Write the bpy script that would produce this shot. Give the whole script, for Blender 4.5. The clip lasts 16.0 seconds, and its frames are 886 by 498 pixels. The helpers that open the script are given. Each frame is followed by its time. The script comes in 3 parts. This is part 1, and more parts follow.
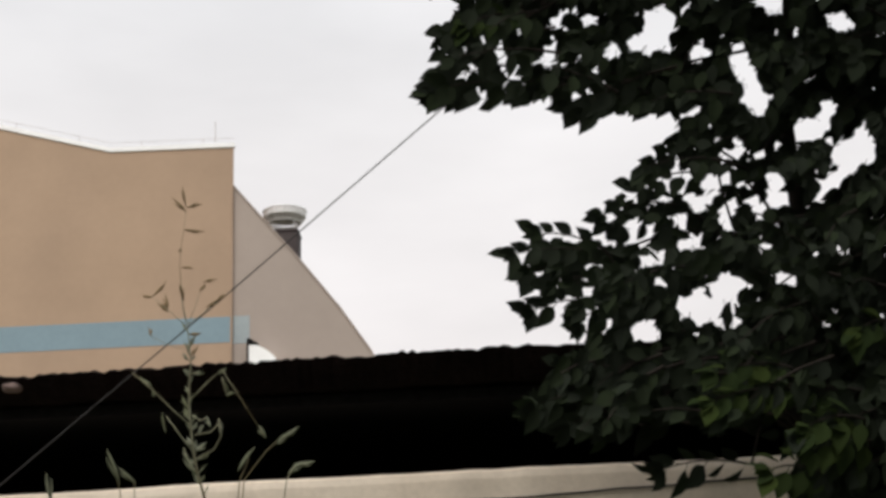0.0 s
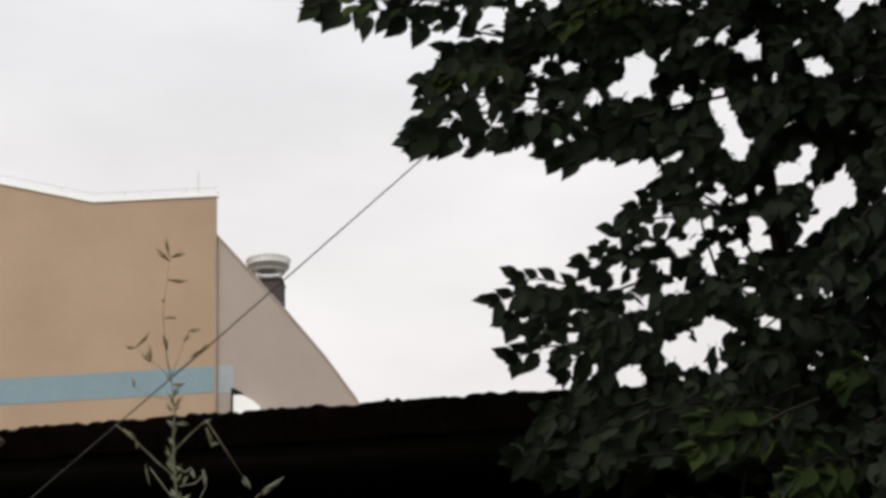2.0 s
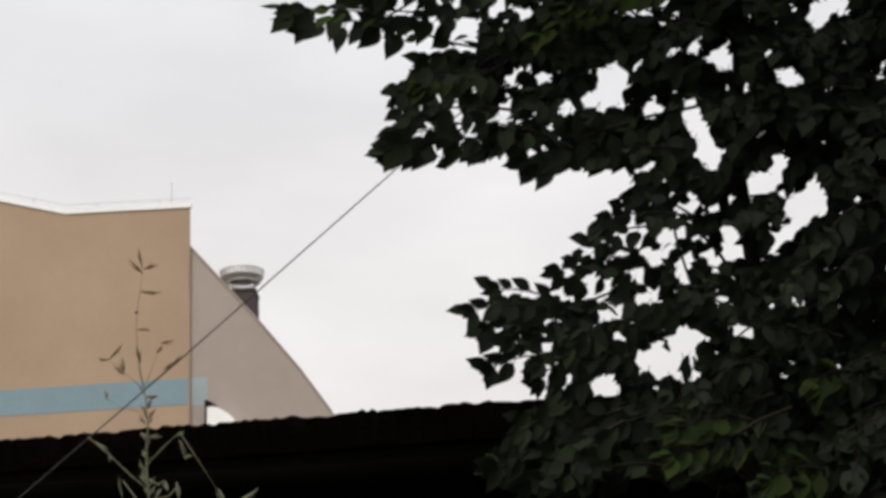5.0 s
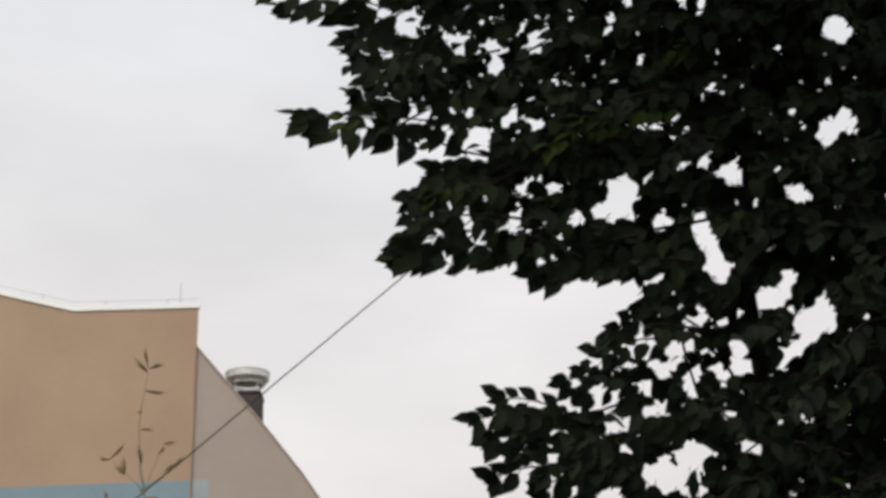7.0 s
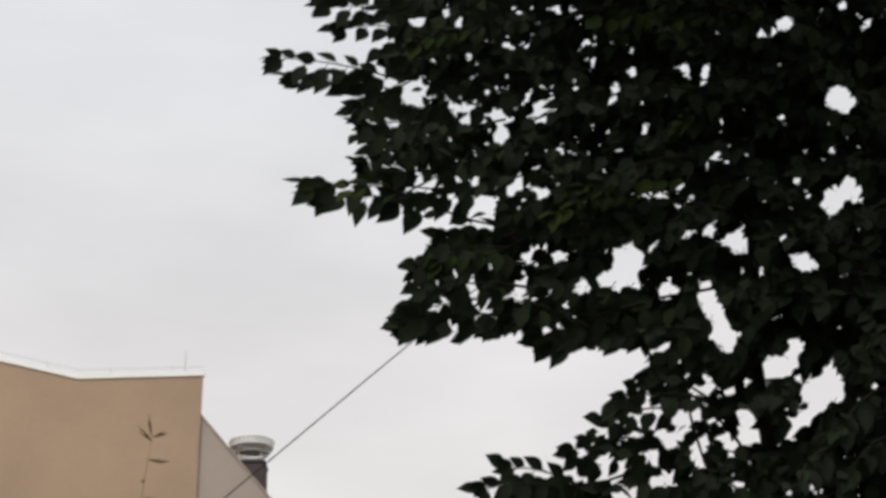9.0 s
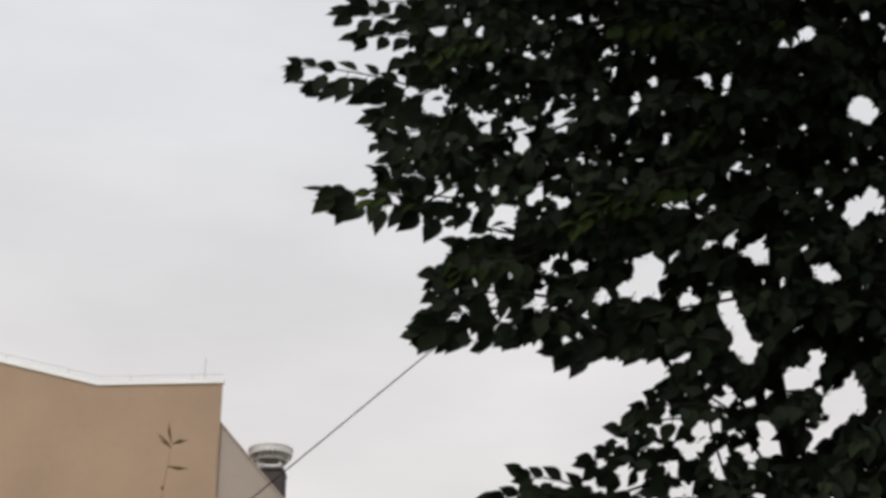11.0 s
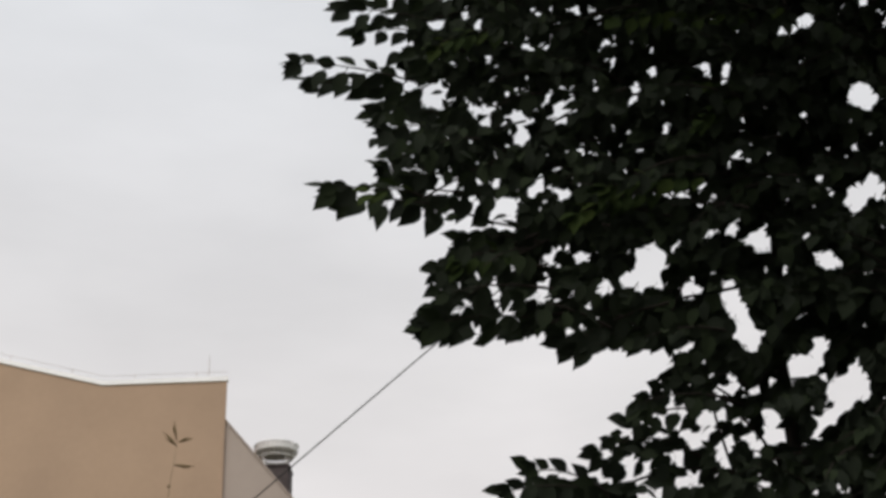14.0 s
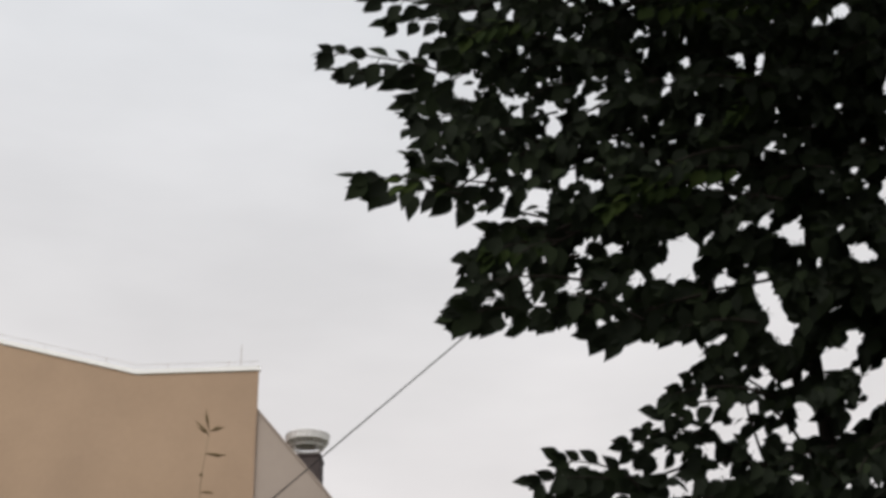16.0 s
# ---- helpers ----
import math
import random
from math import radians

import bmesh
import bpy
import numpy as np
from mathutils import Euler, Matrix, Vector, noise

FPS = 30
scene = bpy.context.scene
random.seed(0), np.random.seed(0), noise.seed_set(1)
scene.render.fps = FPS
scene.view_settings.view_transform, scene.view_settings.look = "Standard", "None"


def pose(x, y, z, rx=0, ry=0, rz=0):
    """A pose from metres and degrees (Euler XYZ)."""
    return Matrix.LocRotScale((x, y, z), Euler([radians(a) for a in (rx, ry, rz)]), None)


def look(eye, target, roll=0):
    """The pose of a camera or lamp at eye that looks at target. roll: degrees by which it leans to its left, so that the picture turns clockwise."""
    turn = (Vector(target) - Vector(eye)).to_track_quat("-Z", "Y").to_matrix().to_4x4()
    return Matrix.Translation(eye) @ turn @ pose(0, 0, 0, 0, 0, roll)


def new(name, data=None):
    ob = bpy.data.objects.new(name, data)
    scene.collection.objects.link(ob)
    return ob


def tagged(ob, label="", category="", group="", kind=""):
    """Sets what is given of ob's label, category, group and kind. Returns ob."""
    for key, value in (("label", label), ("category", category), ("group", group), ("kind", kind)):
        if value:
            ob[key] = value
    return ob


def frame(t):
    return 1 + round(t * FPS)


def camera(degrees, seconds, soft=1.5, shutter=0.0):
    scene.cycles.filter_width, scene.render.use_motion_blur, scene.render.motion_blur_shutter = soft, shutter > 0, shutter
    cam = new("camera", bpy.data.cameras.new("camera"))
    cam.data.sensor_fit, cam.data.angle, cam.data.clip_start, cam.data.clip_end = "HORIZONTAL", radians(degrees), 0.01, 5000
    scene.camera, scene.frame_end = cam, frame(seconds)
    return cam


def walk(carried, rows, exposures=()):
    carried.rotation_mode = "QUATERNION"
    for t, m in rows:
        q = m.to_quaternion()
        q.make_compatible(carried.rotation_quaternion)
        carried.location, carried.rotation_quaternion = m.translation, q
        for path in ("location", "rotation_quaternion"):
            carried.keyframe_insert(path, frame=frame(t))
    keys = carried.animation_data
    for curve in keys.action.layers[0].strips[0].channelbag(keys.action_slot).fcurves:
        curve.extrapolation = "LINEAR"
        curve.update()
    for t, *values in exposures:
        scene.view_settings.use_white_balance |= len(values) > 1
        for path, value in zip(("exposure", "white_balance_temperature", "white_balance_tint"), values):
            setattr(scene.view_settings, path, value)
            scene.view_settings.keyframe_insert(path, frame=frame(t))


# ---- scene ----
# ---------------------------------------------------------------- camera
EYE = (0.0, 0.0, 1.5)
cam = camera(39.0, 16.0, soft=3.5)
# seconds, turn to the left, tilt up, lean (degrees)
TURNS = [
    (0, 0.00, 18.00, -2.70),
    (0.5, -0.07, 17.50, -2.92),
    (1, 0.02, 18.02, -2.58),
    (1.5, -0.06, 19.23, -2.57),
    (2, -0.89, 20.11, -3.60),
    (2.5, -1.36, 20.05, -3.75),
    (3, -1.74, 20.10, -3.57),
    (3.2, -1.67, 20.05, -3.70),
    (5.3, -2.33, 20.78, -4.42),
    (5.5, -2.44, 21.90, -4.61),
    (6, -3.00, 22.64, -4.33),
    (6.5, -2.31, 24.84, -3.41),
    (7, -2.09, 25.40, -2.76),
    (7.5, -1.61, 25.39, -2.35),
    (8, -1.60, 25.94, -2.47),
    (8.5, -2.19, 27.90, -2.88),
    (8.7, -2.13, 28.23, -2.75),
    (10.8, -1.41, 29.12, -2.33),
    (11, -0.95, 28.97, -1.80),
    (11.5, -0.46, 28.94, -2.27),
    (12, -0.39, 29.54, -2.37),
    (12.5, -0.87, 29.65, -2.35),
    (13, -1.04, 29.85, -2.39),
    (13.5, -1.30, 29.05, -2.64),
    (14, -0.84, 28.69, -2.77),
    (14.5, -0.41, 28.96, -2.82),
    (15, -0.61, 28.98, -2.73),
    (15.5, -0.35, 28.92, -2.37),
    (16, 0.81, 28.33, -1.77),
]
walk(cam, [(t, pose(*EYE, 90 + tilt, 0, turn) @ pose(0, 0, 0, 0, 0, lean)) for t, turn, tilt, lean in TURNS],
     exposures=[(0.0, 0.22), (3.0, 0.2), (7.0, 0.1), (11.0, 0.0), (16.0, 0.0)])

# ---------------------------------------------------------------- world and light
SUN_ELEVATION, SUN_TURN = radians(54), radians(202)


def build_world():
    world = bpy.data.worlds.new("overcast_sky")
    scene.world = world
    world.use_nodes = True
    nt = world.node_tree
    nt.nodes.clear()
    N, L = nt.nodes.new, nt.links.new
    sky = N("ShaderNodeTexSky")
    sky.sky_type = "NISHITA"
    sky.sun_disc = False
    sky.sun_elevation, sky.sun_rotation = SUN_ELEVATION, SUN_TURN
    sky.air_density, sky.dust_density = 1.0, 4.0
    dim = N("ShaderNodeVectorMath")
    dim.operation = "SCALE"
    dim.inputs["Scale"].default_value = 0.12
    L(sky.outputs[0], dim.inputs[0])
    co = N("ShaderNodeTexCoord")
    sep = N("ShaderNodeSeparateXYZ")
    L(co.outputs["Generated"], sep.inputs[0])
    ramp = N("ShaderNodeValToRGB")
    els = ramp.color_ramp.elements
    els[0].position, els[0].color = 0.0, (0.55, 0.53, 0.51, 1)
    els[1].position, els[1].color = 1.0, (1.28, 1.3, 1.33, 1)
    for p, c in ((0.12, (0.80, 0.75, 0.735)), (0.38, (0.80, 0.776, 0.772)), (0.68, (0.755, 0.772, 0.80))):
        e = els.new(p)
        e.color = (*c, 1)
    L(sep.outputs["Z"], ramp.inputs[0])
    # soft cloud layers
    mp = N("ShaderNodeMapping")
    mp.inputs["Scale"].default_value = (1.3, 1.3, 4.0)
    L(co.outputs["Generated"], mp.inputs[0])
    nz = N("ShaderNodeTexNoise")
    nz.inputs["Scale"].default_value, nz.inputs["Detail"].default_value, nz.inputs["Roughness"].default_value = 2.6, 5, 0.5
    L(mp.outputs[0], nz.inputs["Vector"])
    mr = N("ShaderNodeMapRange")
    mr.inputs["From Min"].default_value, mr.inputs["From Max"].default_value = 0.3, 0.7
    mr.inputs["To Min"].default_value, mr.inputs["To Max"].default_value = 0.92, 1.07
    L(nz.outputs["Fac"], mr.inputs["Value"])
    cl = N("ShaderNodeVectorMath")
    cl.operation = "SCALE"
    L(ramp.outputs[0], cl.inputs[0])
    L(mr.outputs[0], cl.inputs["Scale"])
    mix = N("ShaderNodeMix")
    mix.data_type = "RGBA"
    mix.inputs["Factor"].default_value = 0.94
    L(dim.outputs[0], mix.inputs["A"])
    L(cl.outputs[0], mix.inputs["B"])
    bg = N("ShaderNodeBackground")
    bg.inputs["Strength"].default_value = 1.0
    L(mix.outputs["Result"], bg.inputs[0])
    out = N("ShaderNodeOutputWorld")
    L(bg.outputs[0], out.inputs[0])


build_world()
sun_data = bpy.data.lights.new("sun", "SUN")
sun_data.energy, sun_data.angle, sun_data.color = 2.0, radians(35), (1.0, 0.95, 0.88)
sun = new("sun", sun_data)
sun.matrix_world = look((-6, -11, 21), (0, 4, 0))

# ---------------------------------------------------------------- materials


def material(name, colour, rough=0.8, spec=0.3, metal=0.0, coarse=0.0, fine=0.0, scale=1.0, bump=0.0, random_by="",
             spread=0.0, tint=None, translucent=0.0, stretch=(1, 1, 1), bump_scale=60.0):
    """A surface with stains (coarse), grain (fine), relief, and a shift of its own for each piece."""
    m = bpy.data.materials.new(name)
    m.use_nodes = True
    nt = m.node_tree
    N, L = nt.nodes.new, nt.links.new
    p = nt.nodes["Principled BSDF"]
    p.inputs["Roughness"].default_value = rough
    p.inputs["Specular IOR Level"].default_value = spec
    p.inputs["Metallic"].default_value = metal
    co = N("ShaderNodeTexCoord")
    mp = N("ShaderNodeMapping")
    mp.inputs["Scale"].default_value = stretch
    L(co.outputs["Object"], mp.inputs[0])

    def noise_range(sc, detail, low, high):
        n = N("ShaderNodeTexNoise")
        n.inputs["Scale"].default_value, n.inputs["Detail"].default_value = sc, detail
        L(mp.outputs[0], n.inputs["Vector"])
        r = N("ShaderNodeMapRange")
        r.inputs["From Min"].default_value, r.inputs["From Max"].default_value = 0.3, 0.7
        r.inputs["To Min"].default_value, r.inputs["To Max"].default_value = low, high
        L(n.outputs["Fac"], r.inputs["Value"])
        return r.outputs[0]

    def scaled(vec, fac):
        v = N("ShaderNodeVectorMath")
        v.operation = "SCALE"
        if isinstance(vec, tuple):
            v.inputs[0].default_value = vec
        else:
            L(vec, v.inputs[0])
        L(fac, v.inputs["Scale"])
        return v.outputs[0]

    base = tuple(colour)
    if tint is not None:
        mx = N("ShaderNodeMix")
        mx.data_type = "RGBA"
        mx.inputs["A"].default_value = (*colour, 1)
        mx.inputs["B"].default_value = (*tint, 1)
        if random_by:
            src = N("ShaderNodeNewGeometry").outputs["Random Per Island"] if random_by == "island" else N("ShaderNodeObjectInfo").outputs["Random"]
            pw = N("ShaderNodeMath")
            pw.operation = "POWER"
            pw.inputs[1].default_value = 2.0
            L(src, pw.inputs[0])
            L(pw.outputs[0], mx.inputs["Factor"])
        else:
            L(noise_range(scale * 0.7, 6, 0, 1), mx.inputs["Factor"])
        base = mx.outputs["Result"]
    if coarse:
        base = scaled(base, noise_range(scale, 6, 1 - coarse, 1 + coarse))
    if fine:
        base = scaled(base, noise_range(scale * 14, 8, 1 - fine, 1 + fine))
    if isinstance(base, tuple):
        p.inputs["Base Color"].default_value = (*base, 1)
    else:
        L(base, p.inputs["Base Color"])
    if bump:
        n = N("ShaderNodeTexNoise")
        n.inputs["Scale"].default_value, n.inputs["Detail"].default_value = bump_scale, 6
        L(mp.outputs[0], n.inputs["Vector"])
        b = N("ShaderNodeBump")
        b.inputs["Strength"].default_value, b.inputs["Distance"].default_value = bump, 0.01
        L(n.outputs["Fac"], b.inputs["Height"])
        L(b.outputs[0], p.inputs["Normal"])
    if translucent:
        tr = N("ShaderNodeBsdfTranslucent")
        if isinstance(base, tuple):
            tr.inputs["Color"].default_value = (*base, 1)
        else:
            L(base, tr.inputs["Color"])
        ms = N("ShaderNodeMixShader")
        ms.inputs[0].default_value = translucent
        L(p.outputs[0], ms.inputs[1])
        L(tr.outputs[0], ms.inputs[2])
        L(ms.outputs[0], nt.nodes["Material Output"].inputs[0])
    return m


LEAF_BACKLIT, LEAF_LIGHT, LEAF_LIT = (0.019, 0.0235, 0.017), (0.021, 0.029, 0.015), (0.033, 0.047, 0.013)
MAT = dict(
    facade=material("beige_render", (0.43, 0.308, 0.218), 0.95, 0.1, coarse=0.08, fine=0.02, scale=0.45, bump=0.05, tint=(0.40, 0.288, 0.208)),
    wing=material("grey_beige_render", (0.375, 0.315, 0.278), 0.95, 0.1, coarse=0.07, fine=0.015, scale=0.5, bump=0.05),
    corner=material("corner_shade_render", (0.385, 0.278, 0.205), 0.95, 0.1, coarse=0.1, fine=0.05, scale=0.8),
    band=material("blue_paint", (0.225, 0.305, 0.35), 0.9, 0.15, coarse=0.07, fine=0.04, scale=0.6, bump=0.15),
    band_pale=material("faded_blue_paint", (0.33, 0.37, 0.385), 0.9, 0.15, coarse=0.07, fine=0.04, scale=0.6),
    white_metal=material("white_coated_metal", (0.92, 0.915, 0.91), 0.4, 0.4, coarse=0.04, fine=0.03, scale=1.5),
    galvanised=material("pale_zinc_metal", (0.88, 0.87, 0.87), 0.7, 0.3, metal=0.0, coarse=0.06, fine=0.05, scale=4),
    dark_brick=material("sooty_chimney_render", (0.075, 0.062, 0.062), 0.9, 0.2, coarse=0.2, fine=0.15, scale=2, bump=0.4),
    rail=material("dull_grey_steel", (0.50, 0.45, 0.43), 0.7, 0.3, coarse=0.15, fine=0.1, scale=3),
    wire=material("grey_wire", (0.035, 0.033, 0.032), 0.8, 0.2, metal=0.0, coarse=0.15, fine=0.2, scale=3),
    # on the shed's inner faces this near-black colour stands in for deep shade
    near_black=material("near_black_surface", (0.012, 0.011, 0.012), 0.9, 0.1, coarse=0.3, fine=0.3, scale=3, bump=0.3),
    # brown cut down to near-black: shade on the eave is put into the colour
    felt=material("shaded_brown_roofing", (0.008, 0.005, 0.0045), 0.95, 0.05, coarse=0.4, fine=0.4, scale=6, bump=0.8, bump_scale=120),
    mortar=material("pale_mortar", (0.17, 0.125, 0.115), 0.95, 0.1, coarse=0.15, fine=0.2, scale=30, bump=0.5),
    cream=material("cream_render", (0.66, 0.58, 0.48), 0.95, 0.1, coarse=0.18, fine=0.05, scale=4.0, bump=0.15, tint=(0.56, 0.48, 0.39), bump_scale=90),
    bark=material("dark_grey_bark", (0.024, 0.020, 0.017), 0.95, 0.1, coarse=0.3, fine=0.3, scale=14, bump=0.8, stretch=(1, 1, 0.3)),
    # leaf and foliage colours sit below real leaves: the backlit shade is in them
    leaf=material("backlit_green_leaf", LEAF_BACKLIT, 0.85, 0.03, coarse=0.15, fine=0.12, scale=30, random_by="object", tint=LEAF_LIGHT, translucent=0.12),
    crown=material("backlit_green_foliage", LEAF_BACKLIT, 0.85, 0.03, coarse=0.15, fine=0.12, scale=30, random_by="island", tint=LEAF_LIGHT, translucent=0.12),
    # brighter copy of the leaf: light from above is put into its colour
    lit_leaf=material("lit_green_leaf", (0.02, 0.031, 0.011), 0.85, 0.03, coarse=0.15, fine=0.12, scale=30, random_by="object", tint=LEAF_LIT, translucent=0.2),
    straw=material("grey_green_grass_stalk", (0.22, 0.23, 0.165), 0.8, 0.2, coarse=0.2, fine=0.2, scale=20, tint=(0.13, 0.10, 0.05)),
    husk=material("brown_grass_husk", (0.22, 0.155, 0.08), 0.8, 0.2, coarse=0.25, fine=0.2, scale=25, tint=(0.14, 0.1, 0.05)),
    husk_green=material("grey_green_grass_husk", (0.19, 0.2, 0.15), 0.8, 0.2, coarse=0.25, fine=0.2, scale=25, tint=(0.14, 0.15, 0.08)),
    ground=material("trodden_earth_and_grass", (0.075, 0.065, 0.04), 0.95, 0.1, coarse=0.3, fine=0.3, scale=0.8, bump=0.6, tint=(0.04, 0.06, 0.02)),
    plaster=material("grey_sky_block_render", (0.30, 0.28, 0.25), 0.95, 0.1, coarse=0.1, fine=0.08, scale=1.5, bump=0.4),
)

# ---------------------------------------------------------------- mesh helpers


def link_mesh(name, verts, faces, mat, parent=None, label="", smooth=False):
    me = bpy.data.meshes.new(name)
    me.from_pydata([tuple(v) for v in verts], [], [tuple(f) for f in faces])
    me.materials.append(mat)
    if smooth:
        me.shade_smooth()
    ob = new(name, me)
    if parent:
        ob.parent = parent
    if label:
        tagged(ob, label)
    return ob


def part(name, bm, mat, parent=None, label="", smooth=False):
    me = bpy.data.meshes.new(name)
    bmesh.ops.recalc_face_normals(bm, faces=bm.faces)
    bm.to_mesh(me)
    bm.free()
    me.materials.append(mat)
    if smooth:
        me.shade_smooth()
    ob = new(name, me)
    if parent:
        ob.parent = parent
    if label:
        tagged(ob, label)
    return ob


def thing(name, label, category, at=(0, 0, 0), group="", kind=""):
    ob = tagged(new(name), label, category, group, kind)
    ob.location = at
    return ob


def box(x0, x1, y0, y1, z0, z1, bevel=0.0):
    bm = bmesh.new()
    bmesh.ops.create_cube(bm, size=1)
    for v in bm.verts:
        v.co = Vector(((x0 + x1) / 2 + v.co.x * (x1 - x0), (y0 + y1) / 2 + v.co.y * (y1 - y0), (z0 + z1) / 2 + v.co.z * (z1 - z0)))
    if bevel:
        bmesh.ops.bevel(bm, geom=bm.edges[:], offset=bevel, segments=2, affect="EDGES")
    return bm


def slab(outline, y0, y1):
    """An upright slab: an outline in x and z, from y0 back to y1."""
    bm = bmesh.new()
    front = [bm.verts.new((x, y0, z)) for x, z in outline]
    back = [bm.verts.new((x, y1, z)) for x, z in outline]
    bm.faces.new(front)
    bm.faces.new(back[::-1])
    n = len(outline)
    for i in range(n):
        j = (i + 1) % n
        bm.faces.new((front[i], back[i], back[j], front[j]))
    return bm


def tube_data(points, radii, sides=6):
    """Vertices and faces of a tapered round tube along points."""
    pts = [Vector(p) for p in points]
    verts, faces = [], []
    up = Vector((0.13, 0.97, 0.21))
    for i, p in enumerate(pts):
        d = (pts[min(i + 1, len(pts) - 1)] - pts[max(i - 1, 0)]).normalized()
        a = d.cross(up).normalized()
        b = d.cross(a)
        for k in range(sides):
            w = 2 * math.pi * k / sides
            verts.append(p + (a * math.cos(w) + b * math.sin(w)) * radii[i])
    for i in range(len(pts) - 1):
        for k in range(sides):
            q = (k + 1) % sides
            faces.append((i * sides + k, i * sides + q, (i + 1) * sides + q, (i + 1) * sides + k))
    faces.append(tuple(range(sides))[::-1])
    faces.append(tuple(range((len(pts) - 1) * sides, len(pts) * sides)))
    return verts, faces


def tube(name, points, radii, mat, parent=None, label="", sides=6):
    v, f = tube_data(points, radii, sides)
    return link_mesh(name, v, f, mat, parent, label, smooth=True)


def curve_points(a, b, bow, n):
    """Points from a to b, bowed by the vector bow in the middle."""
    a, b, bow = Vector(a), Vector(b), Vector(bow)
    return [a.lerp(b, i / (n - 1)) + bow * (4 * (i / (n - 1)) * (1 - i / (n - 1))) for i in range(n)]


# ---------------------------------------------------------------- ground


def build_ground():
    rng = random.Random(5)
    xs = [-2500, -300, -60, -20] + [x * 1.0 for x in range(-8, 9)] + [20, 60, 300, 2500]
    verts, faces = [], []
    for y in xs:
        for x in xs:
            near = abs(x) <= 8 and abs(y) <= 8
            verts.append((x, y + 2, rng.uniform(-0.03, 0.0) if near else -0.02))
    n = len(xs)
    for j in range(n - 1):
        for i in range(n - 1):
            faces.append((j * n + i, j * n + i + 1, (j + 1) * n + i + 1, (j + 1) * n + i))
    ob = link_mesh("ground", verts, faces, MAT["ground"], smooth=True)
    tagged(ob, "trodden earth and rough grass of a yard", "ground", kind="structure")


build_ground()
# unseen wall behind the camera, added to block low light from the sky
yard = part("wall_yard", box(-9, 9, -3.2, -2.95, -0.05, 3.4, 0.01), MAT["plaster"])
tagged(yard, "unseen plain grey wall behind the camera, added to block sky light", "wall", kind="structure")

# ---------------------------------------------------------------- far building
FY = 28.0
# parapet line of the facade: x, z
PARAPET = [(-22.0, 13.3), (-14.2, 15.19), (-7.95, 13.47), (-4.96, 13.45)]


def build_far_building():
    b = thing("apartment_building", "beige rendered building with a blue painted band and white parapet coping", "building", (-13, FY, 0))
    at = Vector((-13, FY, 0))

    def add(name, bm, mat, parent=b, label=""):
        for v in bm.verts:
            v.co -= at
        return part(name, bm, mat, parent, label)

    bm = slab([(-22, -0.05)] + PARAPET + [(-4.96, -0.05)], FY, FY + 9)
    for v in bm.verts:  # the side is slanted back to stay hidden in the camera's view
        if v.co.y > FY + 1 and v.co.x > -6:
            v.co.x -= 2.0
    add("wall", bm, MAT["facade"], label="beige rendered facade")
    add("painted_band", box(-22, -4.96, FY - 0.006, FY + 0.02, 8.585, 9.198), MAT["band"], label="light blue painted band")
    for (x0, z0), (x1, z1) in zip(PARAPET[:-1], PARAPET[1:]):
        h, over = 0.10, 0.03
        bm = slab([(x0, z0 - 0.01), (x0, z0 + h), (x1 + (0.03 if x1 > -5 else 0), z1 + h), (x1 + (0.03 if x1 > -5 else 0), z1 - 0.01)], FY - over, FY + 0.1)
        add("coping", bm, MAT["white_metal"], label="white metal coping")
    # guard wire above the coping and its posts
    for (x0, z0), (x1, z1) in zip(PARAPET[1:-1], PARAPET[2:]):
        v, f = tube_data([(x0 - at.x, 0.05, z0 + 0.25), (x1 - at.x, 0.05, z1 + 0.25)], (0.006, 0.006), 5)
        link_mesh("guard_wire", v, f, MAT["rail"], b)
        n = max(2, int((x1 - x0) / 1.3))
        for i in range(n):
            s = (i + 0.5) / n
            x, z = x0 + (x1 - x0) * s, z0 + (z1 - z0) * s
            v, f = tube_data([(x - at.x, 0.05, z + 0.05), (x - at.x, 0.05, z + 0.27)], (0.009, 0.008), 5)
            link_mesh("wire_post", v, f, MAT["rail"], b)
    v, f = tube_data([(-5.41 - at.x, 0.05, 13.5), (-5.41 - at.x, 0.05, 14.15)], (0.011, 0.008), 6)
    link_mesh("lightning_rod", v, f, MAT["rail"], b)
    # wing with a sloping top
    wy = FY + 0.06
    slope = [(-5.15, 12.62), (-4.98, 12.46), (-3.40, 10.52), (-2.45, 9.27), (-1.80, 8.28), (-1.42, 7.6), (-1.3, 7.2)]
    wing = add("wing_wall", slab([(-5.15, -0.05)] + slope + [(-1.3, -0.05)], wy, wy + 0.35), MAT["wing"], label="grey-beige wing wall with a sloping top")
    for (x0, z0), (x1, z1) in zip(slope[:-1], slope[1:]):
        d = Vector((x1 - x0, 0, z1 - z0)).normalized()
        nrm = Vector((-d.z, 0, d.x)) * 0.035
        bm = slab([(x0, z0), (x0 + nrm.x, z0 + nrm.z), (x1 + nrm.x, z1 + nrm.z), (x1, z1)], wy - 0.03, wy + 0.38)
        add("wing_coping", bm, MAT["wing"], wing)
    add("painted_return", box(-4.955, -4.56, wy - 0.006, wy + 0.02, 8.56, 9.22), MAT["band_pale"], wing, "faded blue painted band")
    # thin darker strip that paints the shaded edge at the facade's end
    add("corner_strip", box(-5.0, -4.952, FY - 0.012, FY + 0.02, -0.05, 13.42), MAT["corner"], label="darker strip painted as shade along the facade's corner")


